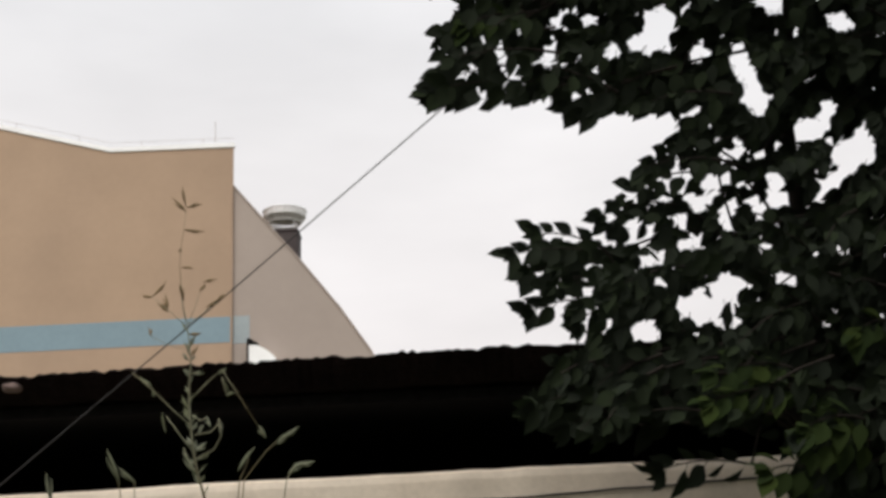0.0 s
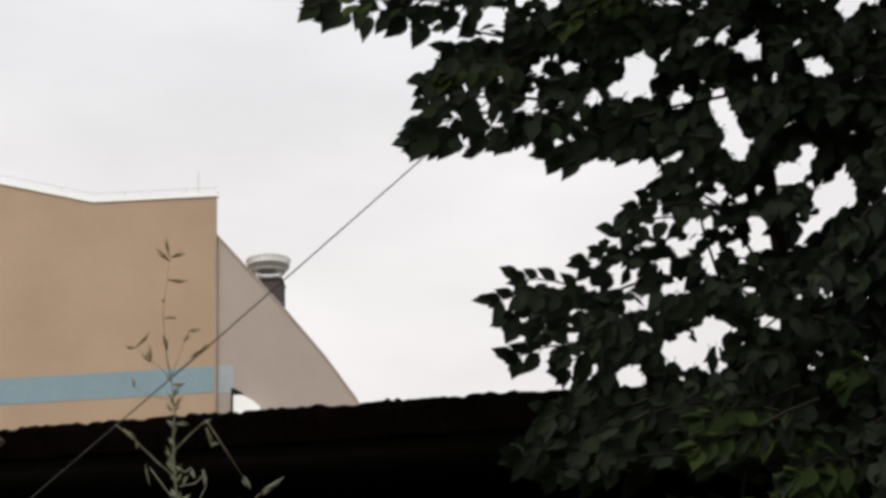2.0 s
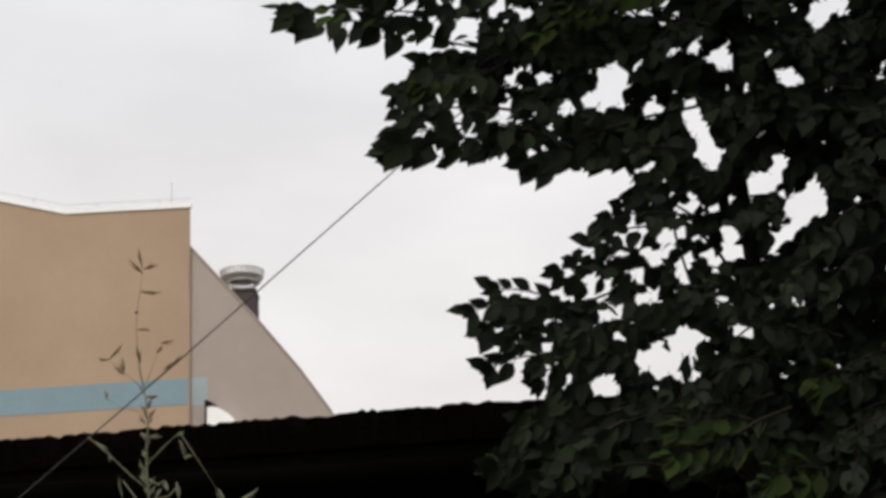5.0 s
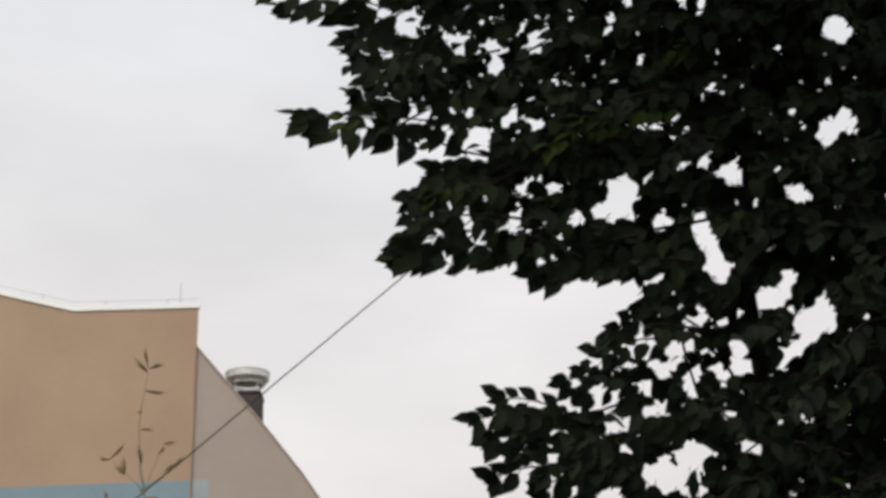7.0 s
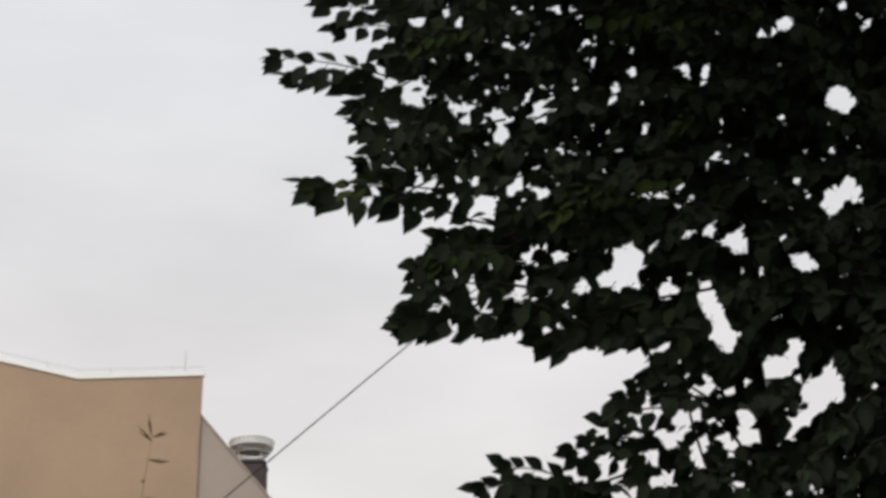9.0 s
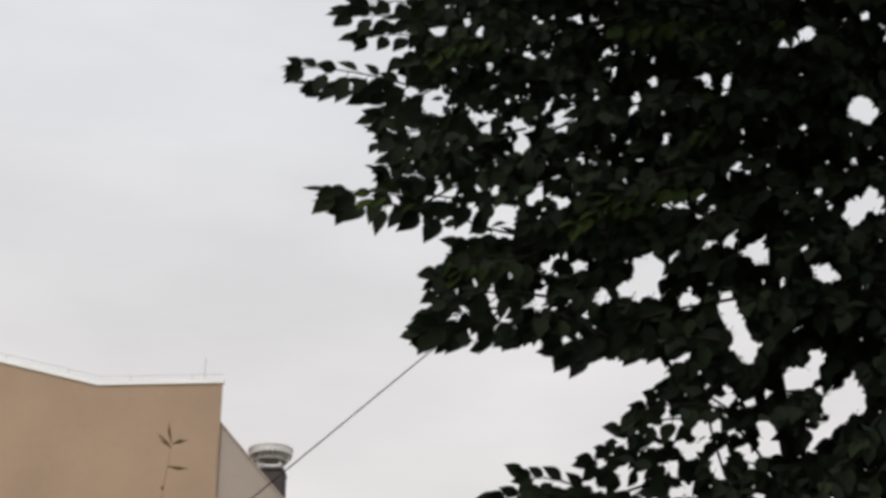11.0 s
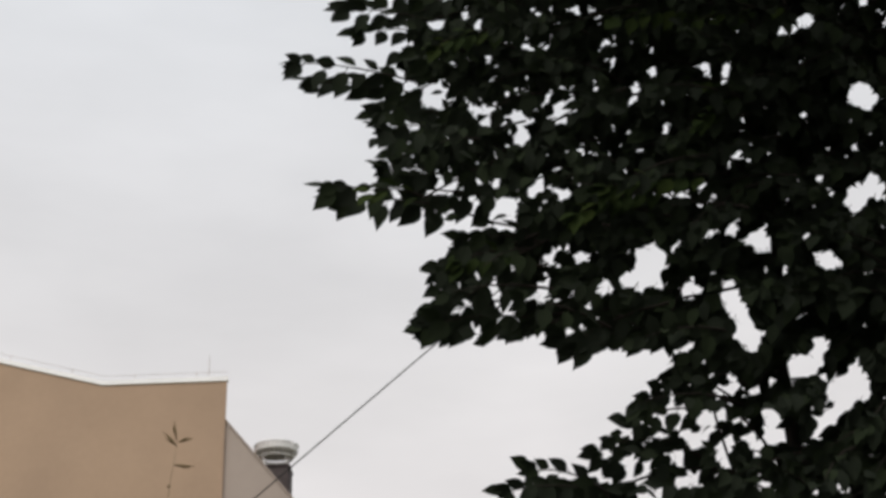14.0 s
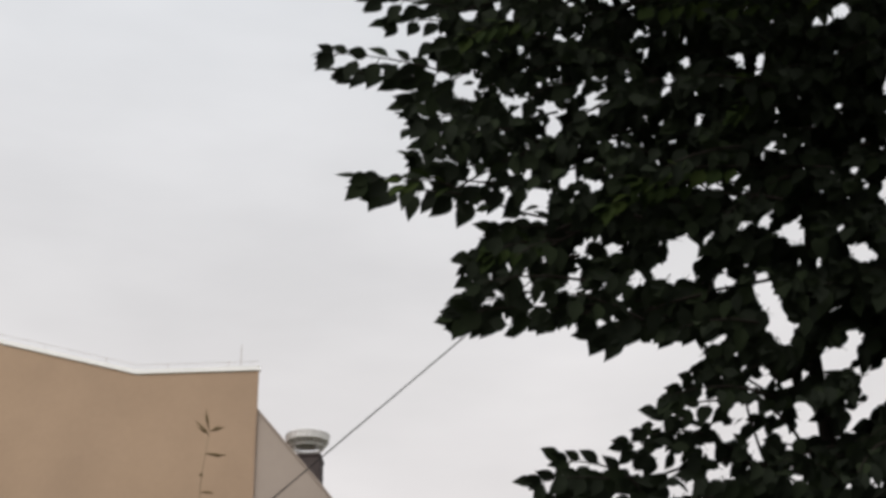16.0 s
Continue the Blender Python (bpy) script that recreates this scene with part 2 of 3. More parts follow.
def build_chimney():
    cx, cy = -3.905, FY + 1.35
    c = thing("chimney", "dark sooty chimney with a round galvanised metal cowl", "chimney", (cx, cy, 0))
    bm = box(-0.36, 0.36, -0.36, 0.36, -0.05, 11.56, 0.02)
    part("shaft", bm, MAT["dark_brick"], c, "dark sooty shaft")
    part("top_slab", box(-0.38, 0.38, -0.38, 0.38, 11.56, 11.635, 0.015), MAT["dark_brick"], c)
    cowl_z = 11.74
    drum = new("cowl")
    drum.parent = c
    n = 28
    # flared crown of thin vanes between two rings
    for k in range(n):
        w = 2 * math.pi * k / n
        r0, r1 = 0.40, 0.54
        a = Vector((math.cos(w) * r0, math.sin(w) * r0, cowl_z + 0.16))
        m = Vector((math.cos(w) * (r1 - 0.03), math.sin(w) * (r1 - 0.03), cowl_z + 0.30))
        t = Vector((math.cos(w + 0.1) * r1, math.sin(w + 0.1) * r1, cowl_z + 0.45))
        v, f = tube_data([a, m, t], (0.016, 0.02, 0.014), 4)
        link_mesh("vane", v, f, MAT["galvanised"], drum)
    for r, z, tk in ((0.54, cowl_z + 0.45, 0.016), (0.40, cowl_z + 0.16, 0.02), (0.515, cowl_z + 0.30, 0.010)):
        pts = [(math.cos(2 * math.pi * i / 32) * r, math.sin(2 * math.pi * i / 32) * r, z) for i in range(33)]
        v, f = tube_data(pts, [tk] * 33, 6)
        link_mesh("ring", v, f, MAT["galvanised"], drum)
    bm = bmesh.new()
    bmesh.ops.create_cone(bm, cap_ends=False, segments=32, radius1=0.505, radius2=0.542, depth=0.17)
    bmesh.ops.translate(bm, vec=(0, 0, cowl_z + 0.365), verts=bm.verts)
    part("skirt", bm, MAT["galvanised"], drum, "flared zinc skirt", smooth=False)
    bm = bmesh.new()
    bmesh.ops.create_cone(bm, cap_ends=True, segments=32, radius1=0.53, radius2=0.30, depth=0.04)
    bmesh.ops.translate(bm, vec=(0, 0, cowl_z + 0.47), verts=bm.verts)
    part("cap", bm, MAT["galvanised"], drum, "shallow metal cap", smooth=False)
    for sx in (-0.27, 0.27):
        for sy in (-0.27, 0.27):
            v, f = tube_data([(sx, sy, cowl_z - 0.12), (sx, sy, cowl_z + 0.3)], (0.012, 0.012), 6)
            link_mesh("leg", v, f, MAT["galvanised"], c)


def build_white_patch():
    # hood and bracket are made up to stand in for a bright white patch
    d = thing("canopy", "made-up white quarter-round hood with a dark edge, for a bright patch at the wing wall", "canopy", (-4.5, FY + 0.06, 7.53))
    arc = [(0.0, 0.85), (0.1, 0.86), (0.2, 0.845), (0.33, 0.78), (0.46, 0.69), (0.58, 0.58), (0.66, 0.45)]
    part("hood", slab([(0.0, 0.0)] + arc + [(0.66, 0.0)], -0.5, -0.004), MAT["white_metal"], d, "white hood made up for a bright patch")
    part("bracket", slab([(-0.045, 0.3), (-0.045, 1.0), (0.0, 1.02), (0.2, 0.9), (0.1, 0.9), (0.0, 0.88), (0.0, 0.3)], -0.52, -0.004), MAT["near_black"], d, "dark bracket")


build_far_building()
build_chimney()
build_white_patch()

# ---------------------------------------------------------------- open shed
EAVE_Y, EAVE_Z = 3.8, 2.40


def build_shed():
    s = thing("shed", "low open-fronted shed with cream half wall and dark ragged roof edge", "shed", (0, EAVE_Y, 0))

    def add(name, bm, mat, label="", parent=s):
        for v in bm.verts:
            v.co.y -= EAVE_Y
        return part(name, bm, mat, parent, label)

    # half wall with an uneven top edge, its sag fitted to the camera's view
    n = 160
    verts, faces = [], []
    for i in range(n + 1):
        x = -4.6 + 9.2 * i / n
        top = float(np.interp(x, (-1.6, -0.6, 0.2, 1.2), (2.026, 2.035, 2.038, 2.038))) + 0.004 * noise.noise((x * 2.2, 3.0, 0)) + 0.003 * noise.noise((x * 11, 1.0, 0))
        face = 0.04 + 0.004 * noise.noise((x * 5, 6.0, 0))
        verts += [(x, face, -0.05), (x, face, top - 0.03), (x, face + 0.006, top - 0.01), (x, face + 0.02, top), (x, 0.22, top + 0.002), (x, 0.22, -0.05)]
    for i in range(n):
        for j in range(6):
            k = (j + 1) % 6
            faces.append((i * 6 + j, (i + 1) * 6 + j, (i + 1) * 6 + k, i * 6 + k))
    faces += [tuple(range(6)), tuple(range(n * 6, n * 6 + 6))]
    link_mesh("front_wall", verts, faces, MAT["cream"], s, "cream rendered half wall")
    # unseen inner faces, coloured near-black so the inside reads as shade
    add("back_wall", box(-4.6, 4.6, 7.4, 7.55, -0.05, 2.6), MAT["near_black"])
    add("side_wall", box(-4.75, -4.6, 3.95, 7.55, -0.05, 2.32), MAT["near_black"])
    add("side_wall", box(4.6, 4.75, 3.95, 7.55, -0.05, 2.32), MAT["near_black"])
    add("ceiling_lining", box(-4.85, 4.85, 3.99, 7.6, 2.285, 2.32), MAT["near_black"])
    # ragged layered roofing at the eave, its face undercut so that it turns darker
    rng = random.Random(11)
    n = 620
    verts, faces = [], []
    for i in range(n + 1):
        x = -4.9 + 9.8 * i / n
        wave = 0.006 * noise.noise((x * 1.7, 0.3, 0)) + 0.007 * noise.noise((x * 9, 2.1, 0)) + 0.008 * noise.noise((x * 31, 4.2, 0)) + 0.007 * noise.noise((x * 66, 5.3, 0))
        top = float(np.interp(x, (-1.5, -0.7, 0.0, 0.8), (2.386, 2.399, 2.409, 2.408))) + wave + rng.uniform(-0.002, 0.003)
        low = 2.316 + 0.006 * noise.noise((x * 6, 7.7, 0)) + rng.uniform(-0.002, 0.002)
        out = 0.012 * noise.noise((x * 14, 9.1, 0)) + rng.uniform(-0.004, 0.004)
        mid = (top + low) / 2 + 0.01 * noise.noise((x * 3, 1.2, 5))
        verts += [(x, 0.12, low), (x, out + 0.085, low + 0.004), (x, out + 0.045, mid - 0.004), (x, out + 0.035, mid + 0.004), (x, out + 0.004, top - 0.008),
                  (x, out + 0.02, top), (x, 0.4, top - 0.004), (x, 3.8, top - 0.01)]
    k = 8
    for i in range(n):
        for j in range(k - 1):
            faces.append((i * k + j, (i + 1) * k + j, (i + 1) * k + j + 1, i * k + j + 1))
    link_mesh("roof", verts, faces, MAT["felt"], s, "brown roofing with a ragged edge, darkened as if in shade")
    # pale lump of mortar on the eave
    bm = bmesh.new()
    bmesh.ops.create_icosphere(bm, subdivisions=3, radius=1)
    for v in bm.verts:
        v.co *= 1 + 0.25 * noise.noise(v.co * 1.6)
        v.co = Vector((v.co.x * 0.034 - 1.362, v.co.y * 0.03 + 0.035, v.co.z * 0.017 + 2.357))
    part("mortar_lump", bm, MAT["mortar"], s, "pale lump of mortar", smooth=True)
    # thin cable along the half wall
    pts = []
    for i in range(40):
        x = -0.1 + 1.2 * i / 39
        pts.append((x, 0.034, 1.935 + 0.035 * (x + 0.1) + 0.004 * noise.noise((x * 7, 0, 0))))
    tube("cable", pts, [0.0035] * 40, MAT["wire"], s, "thin dark cable")


build_shed()

# ---------------------------------------------------------------- stay wire
w = tube("stay_wire", [(-3.5, 3.3, -0.02), (-1.192, 3.3, 1.977), (-0.602, 3.3, 2.468), (0.012, 3.3, 2.993), (1.02, 3.3, 3.85)], [0.0020] * 5, MAT["wire"])
tagged(w, "taut grey stay wire running up into the tree", "wire")

# ---------------------------------------------------------------- tree
LEAF_HALF = [(0.0, 0.04), (0.08, 0.36), (0.2, 0.78), (0.38, 1.0), (0.58, 0.86), (0.78, 0.46), (0.9, 0.17), (1.0, 0.0)]


def leaf_template(curl, fold, wide=0.30):
    """A pointed oval leaf of length 1 along x with a thin stalk, lying in xy, folded at the midrib and curled down at the tip."""
    verts, faces = [(0, -0.014, 0), (0, 0.014, 0), (0.2, 0.012, 0), (0.2, -0.012, 0)], [(0, 3, 2, 1)]
    for u, wd in LEAF_HALF:
        z = -curl * u * u
        h = wd * wide * 0.86
        verts += [(0.19 + 0.81 * u, -h, z + fold * h), (0.19 + 0.81 * u, 0, z), (0.19 + 0.81 * u, h, z + fold * h)]
    for i in range(len(LEAF_HALF) - 1):
        a = 4 + i * 3
        faces += [(a, a + 3, a + 4, a + 1), (a + 1, a + 4, a + 5, a + 2)]
    return np.array(verts), faces


LEAVES = [leaf_template(c, f, w) for c, f, w in ((0.06, 0.25, 0.28), (0.12, 0.4, 0.25), (0.03, 0.15, 0.30), (0.15, 0.3, 0.265))]
# The crown is fitted to the camera's view on an upright plane 2.7 m off: gaps as x, z, half width, half height.
OPENINGS_TOP = [
    (0.051, 3.676, 0.031, 0.018), (0.122, 3.702, 0.015, 0.016), (0.035, 3.468, 0.037, 0.018), (0.15, 3.386, 0.041, 0.02),
    (0.033, 3.414, 0.018, 0.024), (0.17, 3.347, 0.022, 0.014), (0.244, 3.354, 0.022, 0.036), (0.255, 3.294, 0.022, 0.016),
    (0.348, 3.394, 0.044, 0.014), (0.361, 3.343, 0.016, 0.023), (-0.029, 3.34, 0.035, 0.016), (-0.019, 3.205, 0.036, 0.022),
    (0.027, 3.153, 0.017, 0.04), (-0.071, 3.141, 0.014, 0.02), (0.174, 3.174, 0.016, 0.027), (0.284, 3.148, 0.013, 0.04),
    (0.206, 3.092, 0.031, 0.036), (0.169, 3.101, 0.02, 0.013), (0.349, 3.125, 0.021, 0.015), (0.128, 3.123, 0.009, 0.022),
    (0.201, 3.043, 0.022, 0.013), (-0.077, 3.474, 0.024, 0.015), (-0.025, 3.471, 0.018, 0.022), (-0.171, 3.129, 0.02, 0.012)]
OPENINGS_INNER = [
    (1.16, 3.384, 0.05, 0.058), (1.07, 3.063, 0.022, 0.043), (1.13, 3.098, 0.02, 0.05), (1.053, 3.634, 0.031, 0.031), (0.991, 3.608, 0.014, 0.017),
    (0.76, 3.496, 0.015, 0.02), (0.811, 3.484, 0.016, 0.019), (0.776, 3.455, 0.03, 0.011), (0.62, 3.485, 0.009, 0.03), (0.56, 3.405, 0.013, 0.044),
    (0.631, 3.374, 0.019, 0.014), (0.829, 3.267, 0.013, 0.017), (0.636, 3.303, 0.022, 0.011), (0.489, 3.232, 0.016, 0.012),
    (0.552, 3.208, 0.016, 0.014), (0.624, 3.204, 0.01, 0.029), (0.905, 3.549, 0.024, 0.013), (0.94, 3.532, 0.017, 0.011), (0.976, 2.891, 0.03, 0.02),
    (0.699, 2.98, 0.031, 0.01), (0.614, 2.969, 0.012, 0.017), (0.758, 2.997, 0.022, 0.021), (0.822, 2.963, 0.035, 0.04),
    (0.935, 2.969, 0.014, 0.014)]
OPENINGS_MIDDLE = [
    (0.544, 2.912, 0.041, 0.056), (0.517, 2.864, 0.063, 0.028), (0.434, 2.852, 0.027, 0.014), (0.72, 2.816, 0.03, 0.058),
    (0.739, 2.762, 0.027, 0.052), (0.755, 2.699, 0.027, 0.05), (0.627, 2.831, 0.03, 0.02), (0.271, 2.86, 0.023, 0.014), (0.254, 2.831, 0.015, 0.011),
    (0.321, 2.812, 0.011, 0.009), (0.375, 2.81, 0.018, 0.009), (0.342, 2.746, 0.032, 0.01), (0.367, 2.941, 0.01, 0.025),
    (0.083, 2.809, 0.038, 0.012), (0.153, 2.843, 0.012, 0.026), (0.624, 2.648, 0.026, 0.009), (0.852, 2.625, 0.034, 0.034),
    (0.903, 2.655, 0.021, 0.043), (0.942, 2.551, 0.039, 0.047), (0.993, 2.576, 0.029, 0.048), (0.895, 2.495, 0.046, 0.019),
    (0.635, 2.5, 0.031, 0.018), (0.768, 2.506, 0.026, 0.025), (0.783, 2.458, 0.046, 0.013)]
OPENINGS_LOW = [
    (0.666, 2.454, 0.031, 0.011), (0.743, 2.567, 0.016, 0.013), (0.546, 2.417, 0.025, 0.015), (0.64, 2.408, 0.02, 0.009),
    (0.438, 2.475, 0.018, 0.011), (0.425, 2.417, 0.015, 0.017), (0.785, 2.586, 0.014, 0.01), (0.568, 2.582, 0.021, 0.008),
    (0.547, 2.521, 0.018, 0.011), (0.558, 2.364, 0.028, 0.022), (0.486, 2.348, 0.018, 0.008), (0.452, 2.321, 0.023, 0.012),
    (0.561, 2.212, 0.063, 0.034), (0.629, 2.252, 0.043, 0.032), (0.431, 2.17, 0.035, 0.021), (0.729, 2.342, 0.01, 0.027),
    (0.626, 2.169, 0.042, 0.012), (0.324, 2.322, 0.056, 0.005), (0.307, 2.267, 0.023, 0.012), (0.356, 2.174, 0.017, 0.028),
    (0.308, 2.202, 0.011, 0.034), (0.479, 2.275, 0.009, 0.015), (0.769, 2.261, 0.016, 0.009), (0.882, 2.255, 0.014, 0.008),
    (0.862, 2.197, 0.015, 0.008)]
GAPS = random.Random(5)
OPENINGS_SMALL = [(GAPS.uniform(0.1, 1.25), GAPS.uniform(2.75, 3.75), GAPS.uniform(0.008, 0.015), GAPS.uniform(0.008, 0.016)) for _ in range(60)]
OPENINGS_SMALL += [(GAPS.uniform(0.42, 0.80), GAPS.uniform(2.34, 2.72), GAPS.uniform(0.010, 0.022), GAPS.uniform(0.007, 0.013)) for _ in range(24)]
OPENINGS = np.array(OPENINGS_TOP + OPENINGS_INNER + OPENINGS_MIDDLE + OPENINGS_LOW + OPENINGS_SMALL)
OPENINGS[len(OPENINGS_TOP + OPENINGS_INNER):, 2:] *= 1.06
# outline of the crown towards the open sky as the camera sees it, from the top down
OUTLINE_HIGH = [
    (-0.011, 3.912), (-0.026, 3.789), (-0.019, 3.67), (-0.057, 3.576), (-0.038, 3.541), (-0.093, 3.447), (-0.136, 3.35), (-0.128, 3.292),
    (-0.08, 3.251), (-0.063, 3.22), (-0.084, 3.166), (-0.1, 3.092), (-0.024, 3.061), (0.124, 3.044), (0.172, 3.025), (0.082, 3.001), (0.049, 2.949),
    (0.013, 2.904), (0.021, 2.865), (0.009, 2.824), (0.042, 2.795), (-0.006, 2.768), (-0.039, 2.728), (0.038, 2.71), (0.146, 2.722), (0.254, 2.735),
    (0.319, 2.72), (0.323, 2.685), (0.38, 2.662), (0.476, 2.684), (0.564, 2.697), (0.571, 2.653), (0.548, 2.623), (0.476, 2.556), (0.417, 2.493),
    (0.344, 2.435)]
OUTLINE_LOW = [
    (0.38, 2.411), (0.365, 2.382), (0.225, 2.37), (0.174, 2.332), (0.183, 2.303), (0.258, 2.283), (0.287, 2.255), (0.266, 2.233), (0.274, 2.203),
    (0.289, 2.169), (0.335, 2.151), (0.258, 2.117), (0.237, 2.092), (0.177, 2.026), (0.156, 1.996), (0.214, 1.946), (0.354, 1.934), (0.51, 1.966),
    (0.562, 1.933), (0.725, 1.922), (0.737, 1.87), (0.715, 1.841), (0.736, 1.775)]
OUTLINE = [(0.3, 4.6), (0.02, 4.25)] + OUTLINE_HIGH + OUTLINE_LOW + [(0.8, 1.3), (3.0, 1.3), (3.0, 4.6)]


def on_plane(p):
    return p.x * 2.7 / p.y, 1.5 + (p.z - 1.5) * 2.7 / p.y


def in_opening(p, widen=1.0):
    """Whether a place lies, seen from the camera, in one of the gaps kept clear of leaves."""
    u, v = on_plane(p)
    u += 0.014 * noise.noise((u * 26, v * 26, 7.5))
    v += 0.014 * noise.noise((u * 26, v * 26, 1.5))
    return bool(np.any(((u - OPENINGS[:, 0]) / OPENINGS[:, 2]) ** 2 + ((v - OPENINGS[:, 1]) / OPENINGS[:, 3]) ** 2 < widen))


def in_crown(p, slack):
    """Whether a place lies, seen from the camera, inside the crown's ragged outline, or up to slack left of it or below
    it.
    """
    u, v = on_plane(p)
    u += 0.018 * noise.noise((u * 16, v * 16, 0.5)) + slack
    v += 0.012 * noise.noise((u * 18, v * 12, 3.1)) + slack * 0.5
    inside = False
    for (x0, z0), (x1, z1) in zip(OUTLINE, OUTLINE[1:] + OUTLINE[:1]):
        if (z0 > v) != (z1 > v) and u < x0 + (v - z0) * (x1 - x0) / (z1 - z0):
            inside = not inside
    return inside


def leaf_matrix(at, d, n, size):
    x = d.normalized()
    y = n.cross(x).normalized()
    z = x.cross(y)
    m = Matrix((x, y, z)).transposed().to_4x4()
    return Matrix.Translation(at) @ m @ Matrix.Scale(size, 4)


def spray_leaves(pts, rng, size, step, lift=0.0, loose=0.0):
    """Poses of the leaves along a twig: one row hangs below it, one rises above it, a tuft ends it; loose turns them more freely."""
    out = []
    length = sum((pts[i + 1] - pts[i]).length for i in range(len(pts) - 1))
    n = max(3, int(length / step))

    def facing():
        return Vector((rng.uniform(-0.4, 0.4) * (1 + loose), rng.uniform(-1.1, -0.7), rng.uniform(-0.75, -0.1) + lift + loose * rng.uniform(-0.3, 0.5)))

    for k in range(n + 1):
        s = 0.04 + 0.96 * k / n
        f = s * (len(pts) - 1)
        i = min(int(f), len(pts) - 2)
        at = pts[i].lerp(pts[i + 1], f - i)
        fwd = (pts[i + 1] - pts[i]).normalized()
        grow = size * (1 - 0.12 * s)
        hang = fwd * rng.uniform(0.35 - 0.3 * loose, 1.0) + Vector((loose * rng.uniform(-0.5, 0.5), rng.uniform(-0.25, 0.25), -rng.uniform(0.45, 1.1)))
        out.append((at, hang, facing(), grow * rng.uniform(0.8, 1.1)))
        rise = fwd + Vector((loose * rng.uniform(-0.3, 0.8), rng.uniform(-0.4, 0.4), rng.uniform(-0.1, 0.55) - 0.6 * loose * rng.random()))
        out.append((at + fwd * step * 0.4, rise, facing() + Vector((0, 0.25, rng.uniform(0, 0.7))), grow * rng.uniform(0.6, 0.9)))
    for turn in (-0.45, -0.05, 0.3):
        d = fwd + Vector((0, rng.uniform(-0.2, 0.2), turn + rng.uniform(-0.1, 0.1)))
        out.append((pts[-1], d, facing(), size * rng.uniform(0.55, 0.75)))
    return out


# outer branches: tip x, y, z and base x, z
BRANCHES_TOP = [
    (-0.317, 2.7, 3.498, -0.019, 3.522), (-0.189, 2.7, 3.657, 0.035, 3.725), (-0.242, 2.7, 3.124, 0.057, 3.156), (-0.094, 2.6, 3.198, 0.091, 3.261),
    (-0.227, 2.65, 3.7, 0.036, 3.729), (-0.177, 2.7, 3.773, 0.039, 3.843), (-0.353, 2.65, 3.529, -0.018, 3.525), (-0.139, 2.7, 3.392, 0.085, 3.438),
    (-0.118, 2.6, 3.265, 0.08, 3.331), (-0.265, 2.65, 3.135, 0.187, 3.148), (-0.126, 2.75, 3.256, 0.062, 3.278), (-0.001, 2.65, 2.881, 0.207, 2.997),
    (0.068, 2.7, 2.995, 0.284, 3.047), (-0, 2.75, 2.843, 0.175, 2.901), (-0.045, 2.65, 2.738, 0.221, 2.808), (-0.015, 2.7, 2.788, 0.171, 2.859),
    (0.28, 2.65, 2.693, 0.547, 2.773), (0.318, 2.6, 2.652, 0.563, 2.741)]
BRANCHES_MIDDLE = [
    (0.556, 2.75, 2.632, 0.722, 2.719), (0.473, 2.7, 2.552, 0.659, 2.634), (0.42, 2.65, 2.48, 0.625, 2.55), (0.338, 2.7, 2.432, 0.546, 2.496),
    (0.126, 2.65, 2.34, 0.397, 2.359), (0.16, 2.7, 2.306, 0.389, 2.35), (0.199, 2.75, 2.424, 0.386, 2.405), (0.209, 2.65, 2.268, 0.43, 2.292),
    (0.164, 2.7, 2.217, 0.355, 2.261), (0.259, 2.6, 2.155, 0.392, 2.22), (0.337, 2.7, 2.171, 0.471, 2.243)]
BRANCHES_SHADE = [
    (0.142, 2.6, 1.98, 0.4, 2.034), (0.229, 2.7, 2.099, 0.458, 2.104), (0.203, 2.55, 1.925, 0.425, 1.98), (0.282, 2.6, 1.924, 0.492, 1.973),
    (0.36, 2.6, 2.003, 0.572, 2.026), (0.398, 2.6, 1.839, 0.638, 1.86)]
BRANCHES_LIT = [
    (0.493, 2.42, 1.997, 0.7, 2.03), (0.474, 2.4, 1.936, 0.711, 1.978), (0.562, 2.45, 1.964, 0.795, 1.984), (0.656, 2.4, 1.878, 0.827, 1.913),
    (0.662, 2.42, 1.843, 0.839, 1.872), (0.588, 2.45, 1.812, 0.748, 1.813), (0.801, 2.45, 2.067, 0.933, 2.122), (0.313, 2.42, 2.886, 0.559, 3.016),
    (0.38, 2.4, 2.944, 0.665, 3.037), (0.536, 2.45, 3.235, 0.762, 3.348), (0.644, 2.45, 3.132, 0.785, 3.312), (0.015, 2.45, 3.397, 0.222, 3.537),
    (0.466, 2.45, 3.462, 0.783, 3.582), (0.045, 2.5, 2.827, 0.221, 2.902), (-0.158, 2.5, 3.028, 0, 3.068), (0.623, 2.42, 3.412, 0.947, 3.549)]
TRUNK = [(0.97, 2.95, -0.05), (0.95, 2.93, 0.8), (0.96, 2.95, 1.6), (0.89, 2.96, 2.2), (0.905, 3.0, 2.8), (1.0, 3.0, 3.4), (1.08, 3.0, 4.2), (1.1, 3.0, 5.4)]


